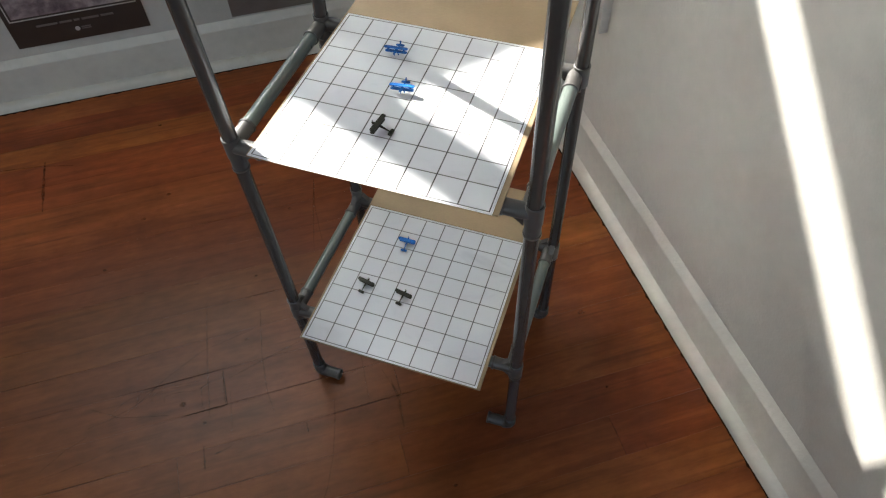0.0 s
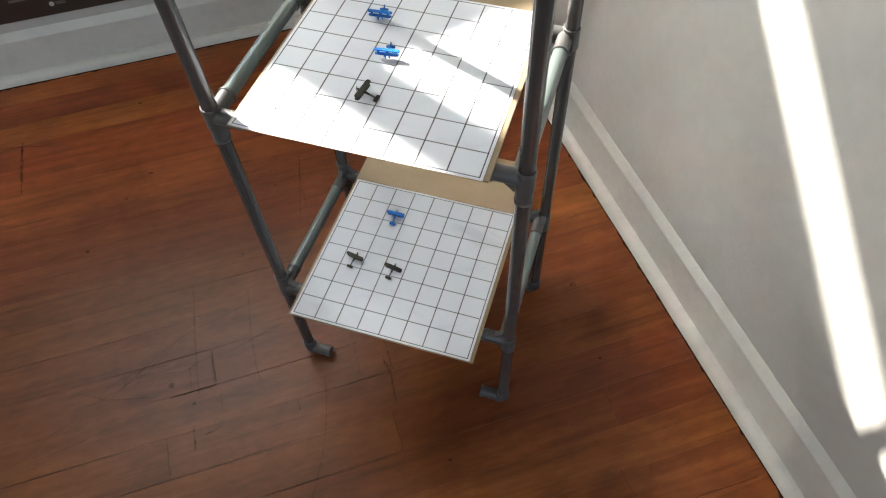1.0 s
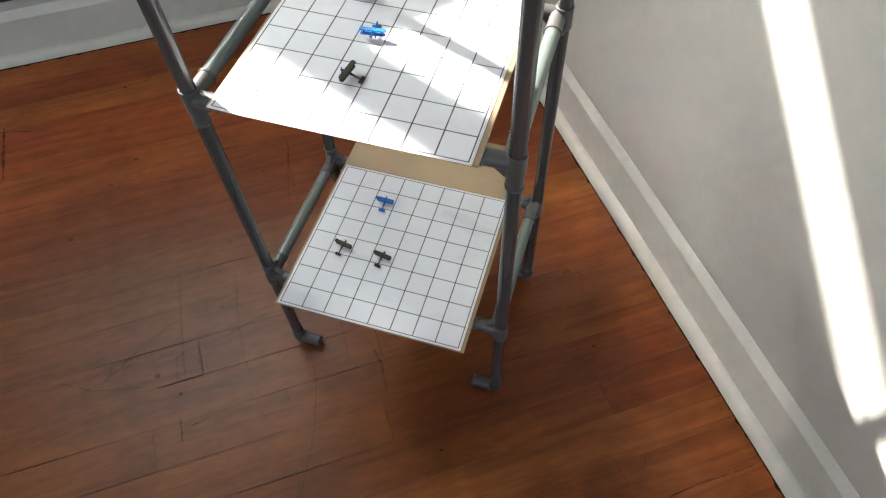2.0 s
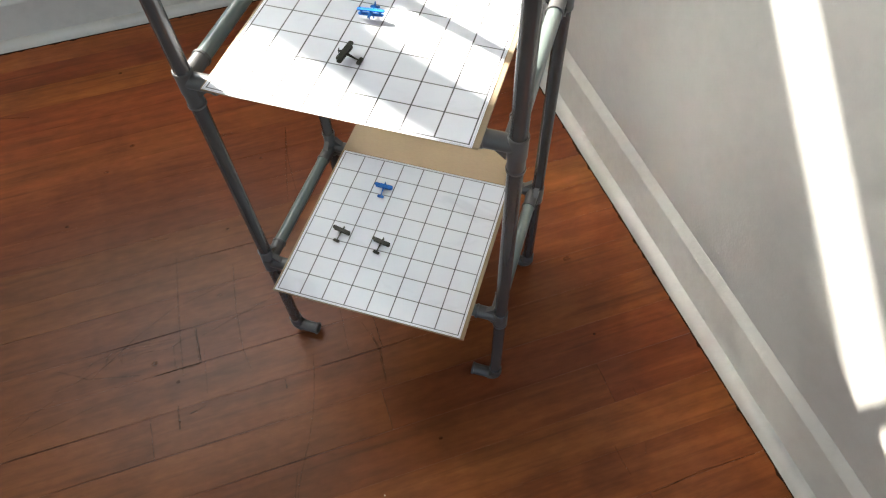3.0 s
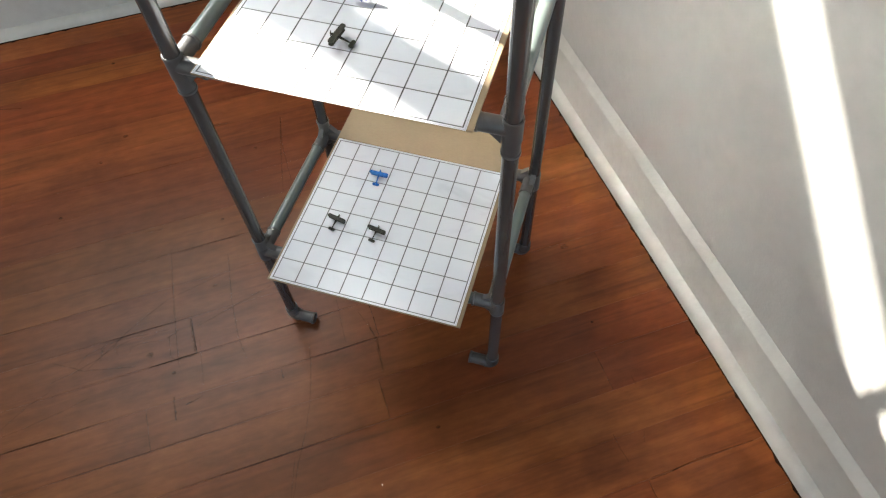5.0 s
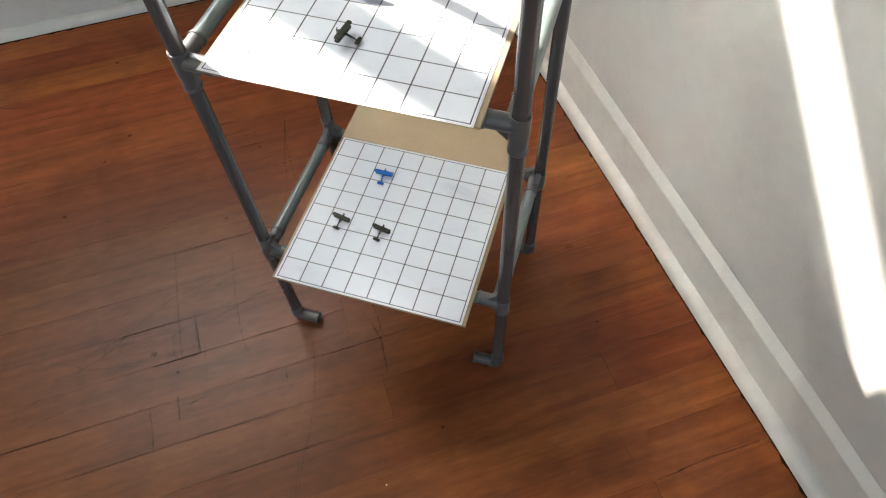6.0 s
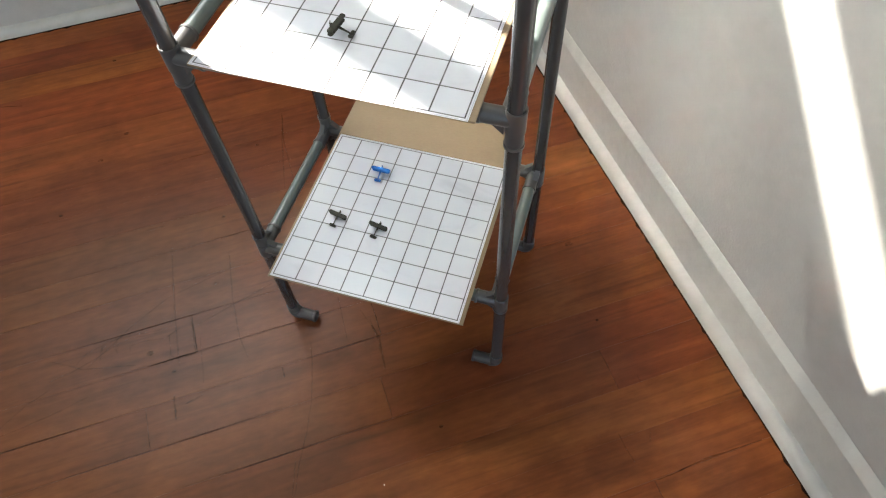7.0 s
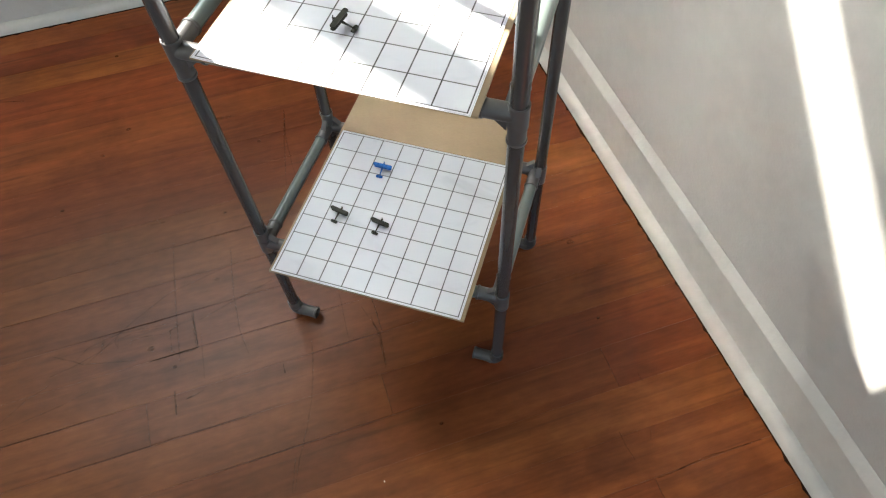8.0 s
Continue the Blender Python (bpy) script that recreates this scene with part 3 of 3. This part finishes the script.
def toy_biplane(m, mat, label):
    root = thing("toy_biplane", m, label, "toy plane", "toy planes on the grid sheets")
    bm = bmesh.new()
    swept(bm, [(0, 0.0105, 0.0060), (0, 0.0090, 0.0060), (0, 0.0060, 0.0062), (0, 0, 0.0062), (0, -0.0070, 0.0054), (0, -0.0175, 0.0040)],
          [0.0011, 0.0017, 0.0019, 0.0017, 0.0011, 0.0008], 12)
    part("fuselage", bm, mat, root, smooth=True)
    for name, z, span in (("upper_wing", 0.0100, 0.0335), ("lower_wing", 0.0046, 0.0310)):
        bm = bmesh.new()
        slab(bm, [(x, y + 0.0035) for x, y in rounded_wing(span, 0.0060, 0.0026)], z - 0.0006, z + 0.0007)
        bmesh.ops.bevel(bm, geom=bm.edges[:], offset=0.00025, segments=1, affect="EDGES")
        part(name, bm, mat, root)
    for s in (-1, 1):
        bm = bmesh.new()
        box(bm, s * 0.0112 - 0.0006, s * 0.0112 + 0.0006, 0.0015, 0.0062, 0.0046, 0.0100)
        part("wing_strut", bm, mat, root)
    bm = bmesh.new()
    box(bm, -0.0008, 0.0008, 0.0015, 0.0055, 0.0075, 0.0100)
    part("cabane_strut", bm, mat, root)
    bm = bmesh.new()
    slab(bm, [(x, y - 0.0158) for x, y in rounded_wing(0.0118, 0.0050, 0.0022)], 0.0036, 0.0047)
    part("tailplane", bm, mat, root)
    bm = bmesh.new()
    out = [(-0.0130, 0.0044), (-0.0185, 0.0044), (-0.0190, 0.0092), (-0.0172, 0.0102), (-0.0150, 0.0082)]
    sides = [[bm.verts.new((x, y, z)) for y, z in out] for x in (-0.0006, 0.0006)]
    skin(bm, sides[0], sides[1])
    bm.faces.new(sides[1])
    bm.faces.new(list(reversed(sides[0])))
    bmesh.ops.recalc_face_normals(bm, faces=bm.faces)
    part("rudder", bm, mat, root)
    bm = bmesh.new()
    swept(bm, [(0, 0.0100, 0.0060), (0, 0.0122, 0.0060)], [0.0010, 0.0006], 8)
    box(bm, -0.0006, 0.0006, 0.0108, 0.0115, 0.0022, 0.0098, 0.0002)
    part("propeller", bm, mat, root)
    for s in (-1, 1):
        bm = bmesh.new()
        swept(bm, [(s * 0.0034, 0.0048, 0.0013), (s * 0.0016, 0.0045, 0.0046)], [0.0005, 0.0005], 6)
        leg = part("landing_leg", bm, mat, root)
        bm = bmesh.new()
        swept(bm, [(s * 0.0030, 0.0048, 0.0013), (s * 0.0040, 0.0048, 0.0013)], [0.0013, 0.0013], 12)
        part("wheel", bm, mat, leg)
    bm = bmesh.new()
    swept(bm, [(0, -0.0160, 0.0042), (0, -0.0168, 0.0026)], [0.0006, 0.0005], 6)
    part("tail_skid", bm, mat, root)
    return root


def stand(x, y, z, heading):
    return pose(x, y, z + 0.0014, 0, 0, heading) @ pose(0, 0, 0.0009, 9, 0, 0)


toy_biplane(stand(0.0965, 0.2350, Z_LOW, -1), BLUE, "blue plastic toy biplane standing on the shaded sheet")
toy_biplane(stand(0.0600, 0.1260, Z_LOW, -11), OLIVE, "dark olive plastic toy biplane standing on the shaded sheet")
toy_biplane(stand(0.1315, 0.1225, Z_LOW, -10), OLIVE, "dark olive plastic toy biplane standing on the shaded sheet")
toy_biplane(stand(0.1060, 0.2430, Z_TOP, 184), BLUE, "blue plastic toy biplane standing on the upper sheet")
toy_biplane(stand(0.1415, 0.1715, Z_TOP, 186), BLUE, "blue plastic toy biplane beside the sunlit part of the sheet")
toy_biplane(stand(0.1400, 0.0945, Z_TOP, 82), OLIVE, "dark olive plastic toy biplane on the sunlit sheet")


# ---------------------------------------------------------------- posters and wall fittings
def poster(name, u0, u1, z0, z1, mat, label, picture):
    root = thing(name, ROOM @ pose(u0, V_B - 0.0005, z0), label, "poster")
    w, h = u1 - u0, z1 - z0
    bm = bmesh.new()
    box(bm, 0, w, -0.004, 0, 0, h, 0.0006)
    part("backing", bm, mat, root)
    if picture:
        bm = bmesh.new()
        box(bm, 0.020, w - 0.020, -0.0052, -0.0042, 0.086, h - 0.02)
        photo = part("picture", bm, PICTURE, root, "faded mottled pink and grey photograph")
        for x0, x1, y0, y1 in ((0.012, w - 0.012, 0.078, 0.0805), (0.012, 0.0145, 0.0815, h - 0.012), (w - 0.0145, w - 0.012, 0.0815, h - 0.012)):
            bm = bmesh.new()
            box(bm, x0, x1, -0.0056, -0.0042, y0, y1)
            part("border_line", bm, RULE, photo)
    # unreadable caption, as bars
    x = w * 0.20
    for k, length in enumerate((0.052, 0.030, 0.014, 0.042, 0.032)):
        bm = bmesh.new()
        box(bm, x, x + length * w / 0.34, -0.0052, -0.0042, 0.0535, 0.0590)
        part("caption_bar", bm, INK, root)
        x += (length + 0.006) * w / 0.34
    bm = bmesh.new()
    lathe(bm, (w * 0.475, -0.0042, 0.031), (w * 0.475, -0.0056, 0.031), [(0, 0.0001), (0, 0.0062), (0.0012, 0.0062), (0.0012, 0.0001)], 20)
    part("round_mark", bm, RULE, root)
    for z in (0.029, 0.034):
        bm = bmesh.new()
        box(bm, w * 0.475 + 0.010, w * 0.475 + 0.034, -0.0052, -0.0042, z - 0.0015, z + 0.0012)
        part("mark_bar", bm, INK, root)
    return root


poster("poster", -0.590, -0.248, 0.172, 0.66, POSTER, "dark brown poster with a faded photograph, low on the wall", True)
poster("poster", -0.030, 0.312, 0.152, 0.64, POSTER_GREY, "faded grey-brown poster hung low above the baseboard", True)

outlet = thing("power_outlet", EAST @ pose(U_R, 0.475, 0.395), "off-white plastic wall outlet with a round knob", "outlet")
bm = bmesh.new()
box(bm, -0.022, -0.0003, 0, 0.085, 0, 0.125, 0.003)
part("plate", bm, PLATE, outlet)
bm = bmesh.new()
lathe(bm, (-0.0221, 0.046, 0.050), (-0.030, 0.046, 0.050), [(0, 0.0001), (0, 0.013), (0.005, 0.012), (0.007, 0.010), (0.007, 0.0001)], 24)
knob = part("knob", bm, PLATE, outlet, smooth=True)
bm = bmesh.new()
lathe(bm, (-0.0221, 0.046, 0.050), (-0.030, 0.046, 0.050), [(0, 0.0132), (0, 0.0152), (0.0008, 0.0152), (0.0008, 0.0132)], 24)
part("knob_ring", bm, GREYLINE, knob)

bm = bmesh.new()
lathe(bm, (U_R - 0.0002, -0.006, 0.559), (U_R - 0.0022, -0.006, 0.559), [(0, 0.0001), (0, 0.006), (0.0004, 0.0045), (0.0007, 0.0018), (0.0007, 0.0001)], 14)
bump_ob = tagged(part("nail_head", bm, WALL, smooth=True), "painted-over nail head in the plaster wall", "nail")
bump_ob.matrix_world = EAST

# ---------------------------------------------------------------- floor
floor = thing("floor", ROOM, "worn reddish brown varnished timber floorboards", "floor", kind="structure")
bm = bmesh.new()
box(bm, U_L - T, U_R + T, V_F - T, V_B + T, -0.06, -0.020)
part("subfloor", bm, UNDER, floor)

BW, V0 = 0.0831, -0.0170
# rows counted from the joint line at V0; where the ends of some boards lie along the row
OPEN = {2: 0.00055, 1: 0.00045, 0: 0.00055, -1: 0.00040, -2: 0.00045, -5: 0.00045, 3: 0.00040, 4: 0.00035, 5: 0.00028, 7: 0.00030}   # gaps that have opened
ENDS = {2 - 1: [-0.199], -1: [-0.304], -2: [0.118], -6: [0.508], -3: [0.525], 0: [0.144]}
rnd = random.Random(11)
k0, k1 = int((V_F - V0) / BW) - 1, int((V_B - V0) / BW) + 1
for k in range(k0, k1 + 1):
    v0, v1 = V0 + k * BW, V0 + (k + 1) * BW
    cuts = list(ENDS.get(k, []))
    if not cuts:
        cuts = [rnd.uniform(-1.9, -1.05)] if -10 < k < 14 else [rnd.uniform(-1.9, 0.9)]
    while min(cuts) > U_L + 1.6:
        cuts.append(min(cuts) - rnd.uniform(1.1, 2.2))
    while max(cuts) < U_R - 2.2:
        cuts.append(max(cuts) + rnd.uniform(1.9, 2.6))
    cuts = [U_L - 0.02] + sorted(c for c in cuts if U_L + 0.1 < c < U_R - 0.06) + [U_R + 0.02]
    for a, b in zip(cuts, cuts[1:]):
        bm = bmesh.new()
        g0, g1 = OPEN.get(k, 0.00008), OPEN.get(k + 1, 0.00008)
        dz = rnd.uniform(-0.0002, 0.0)
        tilt = rnd.uniform(-0.00015, 0.0)
        e = 0.0003
        prof = [(v0, -0.020), (v0, dz - e), (v0 + e, dz), (v1 - e, dz + tilt), (v1, dz + tilt - e), (v1, -0.020)]
        # an opened gap is wide in places and nearly shut in others
        n = max(1, int((b - a) / 0.06)) if k in OPEN or k + 1 in OPEN else 1
        ends = []
        for i in range(n + 1):
            s = a + 0.0001 + (b - a - 0.0002) * i / n
            j0 = g0 * (0.1 + 1.0 * max(0.0, math.sin(s * 9.0 + k * 2.1) + 0.5 * math.sin(s * 23.0 + k)))
            j1 = g1 * (0.1 + 1.0 * max(0.0, math.sin(s * 9.0 + (k + 1) * 2.1) + 0.5 * math.sin(s * 23.0 + k + 1)))
            near = 1.0 - 0.75 * min(1.0, max(0.0, (s - 0.10) / 0.15))     # the boards beside the wall have stayed tight
            j0, j1 = j0 * near, j1 * near
            shift = (j0, j0, j0, -j1, -j1, -j1)
            ends.append([bm.verts.new((s, v + d, z)) for (v, z), d in zip(prof, shift)])
        for p, q in zip(ends, ends[1:]):
            skin(bm, p, q)
        bm.faces.new(list(reversed(ends[0])))
        bm.faces.new(ends[-1])
        bmesh.ops.recalc_face_normals(bm, faces=bm.faces)
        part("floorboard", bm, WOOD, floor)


def scratch(points, width, mat):
    """A thin ragged scratch through points (u, v) on the floor."""
    pts, rr = [], random.Random(len(points) + int(points[0][0] * 1000))
    for (a0, b0), (a1, b1) in zip(points, points[1:]):
        for s in range(6):
            pts.append((a0 + (a1 - a0) * s / 6, b0 + (b1 - b0) * s / 6))
    pts.append(points[-1])
    bm = bmesh.new()
    rows = []
    for i, (u, v) in enumerate(pts):
        p, q = pts[max(0, i - 1)], pts[min(len(pts) - 1, i + 1)]
        d = Vector((q[0] - p[0], q[1] - p[1])).normalized()
        w = width * (0.45 + 0.55 * math.sin(math.pi * (i + 0.6) / (len(pts) + 0.2))) * rr.uniform(0.7, 1.5) / 2
        j = rr.uniform(-0.0006, 0.0006)
        rows.append([bm.verts.new((u - d.y * (s * w + j), v + d.x * (s * w + j), h)) for s, h in ((-1, -0.0004), (-0.5, 0.00030), (0.5, 0.00030), (1, -0.0004))])
    for a, b in zip(rows, rows[1:]):
        skin(bm, a, b)
    bmesh.ops.recalc_face_normals(bm, faces=bm.faces)
    return part("scratch", bm, mat, floor)


# dark, uneven line along the foot of the baseboards
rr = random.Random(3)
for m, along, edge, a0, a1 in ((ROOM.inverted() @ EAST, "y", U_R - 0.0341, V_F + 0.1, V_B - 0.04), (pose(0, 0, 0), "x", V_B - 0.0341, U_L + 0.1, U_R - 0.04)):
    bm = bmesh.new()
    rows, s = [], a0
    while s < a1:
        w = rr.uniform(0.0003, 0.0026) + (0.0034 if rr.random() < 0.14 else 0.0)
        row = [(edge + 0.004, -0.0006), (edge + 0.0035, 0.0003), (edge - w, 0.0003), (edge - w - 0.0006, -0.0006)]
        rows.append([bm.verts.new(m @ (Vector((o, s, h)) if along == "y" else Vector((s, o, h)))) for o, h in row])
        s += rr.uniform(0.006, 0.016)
    for a, b in zip(rows, rows[1:]):
        skin(bm, a, b)
    bmesh.ops.recalc_face_normals(bm, faces=bm.faces)
    part("foot_line", bm, UNDER, floor)

scratch([(-0.591, 0.908), (-0.590, 0.815), (-0.588, 0.725)], 0.0075, SCRATCH)
scratch([(-0.720, 0.912), (-0.600, 0.895), (-0.518, 0.872)], 0.0035, SCRATCH)
scratch([(-0.217, 0.327), (-0.226, 0.228), (-0.232, 0.122), (-0.235, 0.047)], 0.0038, FAINT)
scratch([(-0.252, -0.010), (-0.254, -0.057)], 0.0050, SCRATCH)
scratch([(-0.105, 0.273), (-0.116, 0.162), (-0.117, 0.070), (-0.109, 0.022)], 0.0035, FAINT)
scratch([(-0.409, 0.095), (-0.320, 0.160), (-0.239, 0.205), (-0.120, 0.230)], 0.0024, FAINT)
scratch([(-0.190, 0.124), (-0.132, 0.141), (-0.083, 0.154), (-0.034, 0.168)], 0.0042, FAINT)
scratch([(-0.345, 0.113), (-0.351, 0.131), (-0.340, 0.146), (-0.310, 0.149)], 0.0030, FAINT)
scratch([(-0.371, 0.122), (-0.373, 0.138), (-0.362, 0.146)], 0.0028, FAINT)
scratch([(-0.233, -0.033), (-0.200, -0.025)], 0.0030, SCRATCH)
scratch([(-0.472, 0.095), (-0.430, 0.102), (-0.387, 0.115), (-0.355, 0.129)], 0.0028, FAINT)
scratch([(-0.465, 0.136), (-0.409, 0.100), (-0.315, 0.077)], 0.0026, FAINT)
scratch([(-0.201, 0.151), (-0.202, 0.108), (-0.202, 0.063)], 0.0030, FAINT)
scratch([(-0.240, 0.064), (-0.220, 0.0635), (-0.203, 0.064)], 0.0030, SCRATCH)
scratch([(0.012, 0.012), (0.000, -0.050), (-0.013, -0.100)], 0.0027, FAINT)
scratch([(0.120, 0.050), (0.140, -0.020), (0.132, -0.090)], 0.0035, FAINT)
scratch([(-0.190, 0.094), (-0.193, 0.045), (-0.196, -0.002)], 0.0030, FAINT)
scratch([(-0.062, -0.193), (-0.083, -0.261)], 0.0024, FAINT)
scratch([(0.085, 0.093), (0.082, 0.040), (0.079, -0.010)], 0.0024, FAINT)
scratch([(-0.246, 0.120), (-0.248, 0.075), (-0.240, 0.066)], 0.0030, FAINT)
scratch([(-0.250, 0.117), (-0.225, 0.128)], 0.0030, FAINT)

# dirt in the butt joints between board ends
for k, cuts in ENDS.items():
    for u in cuts:
        scratch([(u, V0 + k * BW + 0.001), (u + 0.0003, V0 + (k + 0.5) * BW), (u, V0 + (k + 1) * BW - 0.001)], 0.0017, SCRATCH)
# an opened joint at the end of the patched board
scratch([(-0.290, 0.0650), (-0.262, 0.0656), (-0.232, 0.0662), (-0.198, 0.0664)], 0.0026, UNDER)
scratch([(-0.198, 0.0664), (-0.199, 0.095), (-0.200, 0.128)], 0.0020, SCRATCH)
# flat-sawn grain showing as nested ovals
scratch([(-0.378, 0.108), (-0.373, 0.134), (-0.346, 0.145), (-0.296, 0.140), (-0.244, 0.136)], 0.0026, FAINT)
scratch([(-0.346, 0.112), (-0.344, 0.132), (-0.318, 0.137), (-0.268, 0.132)], 0.0024, FAINT)
scratch([(-0.322, 0.107), (-0.320, 0.121), (-0.299, 0.123), (-0.255, 0.116)], 0.0022, FAINT)
scratch([(-0.421, 0.115), (-0.400, 0.133), (-0.352, 0.144)], 0.0024, FAINT)
# long drag marks and short scuffs
scratch([(-0.559, 0.015), (-0.520, 0.020), (-0.455, 0.029), (-0.404, 0.041)], 0.0028, FAINT)
scratch([(-0.560, 0.030), (-0.514, 0.061), (-0.474, 0.077)], 0.0026, FAINT)
scratch([(-0.051, -0.020), (-0.051, -0.041)], 0.0034, SCRATCH)
scratch([(-0.013, -0.100), (-0.035, -0.159), (-0.059, -0.207), (-0.079, -0.262)], 0.0030, FAINT)
scratch([(0.132, 0.023), (0.136, -0.030), (0.130, -0.093)], 0.0042, FAINT)
scratch([(0.079, 0.630), (0.066, 0.539), (0.064, 0.425)], 0.0036, FAINT)
scratch([(0.079, 0.630), (0.056, 0.502), (0.040, 0.401)], 0.0036, FAINT)
scratch([(-0.100, 0.656), (-0.072, 0.655), (-0.045, 0.652)], 0.0090, FAINT)
scratch([(-0.265, 0.389), (-0.228, 0.387)], 0.0070, FAINT)
scratch([(0.487, -0.341), (0.487, -0.366), (0.491, -0.395)], 0.0026, FAINT)
scratch([(0.542, -0.354), (0.533, -0.372)], 0.0024, FAINT)
scratch([(0.569, -0.251), (0.570, -0.269)], 0.0024, FAINT)
scratch([(0.513, -0.435), (0.555, -0.434), (0.603, -0.429), (0.717, -0.433)], 0.0022, SCRATCH)

bm = bmesh.new()
slab(bm, [(0.071 + 0.0009 * math.cos(a), -0.291 + 0.0013 * math.sin(a)) for a in [k * math.pi / 4 + 0.2 for k in range(8)]], -0.0005, 0.0006)
part("paint_fleck", bm, DUST, floor, "tiny white fleck of paint")

for u, v, r in ((-0.285, 0.092, 0.0055), (-0.142, 0.206, 0.0040), (0.571, 0.056, 0.0060), (0.195, -0.226, 0.0032), (-0.246, 0.039, 0.0032),
                (-0.291, 0.961, 0.0040), (-0.346, 0.625, 0.0044), (-0.281, 0.690, 0.0046), (-0.102, 0.369, 0.0032), (0.005, 0.550, 0.0036),
                (-0.438, 0.491, 0.0034), (0.549, -0.125, 0.0024)):
    bm = bmesh.new()
    rr = random.Random(int(u * 999))
    slab(bm, [(u + 1.35 * r * rr.uniform(0.75, 1.1) * math.cos(a), v + r * rr.uniform(0.75, 1.1) * math.sin(a)) for a in [i * math.pi / 7 for i in range(14)]], -0.001, 0.00025)
    part("knot", bm, KNOT, floor)
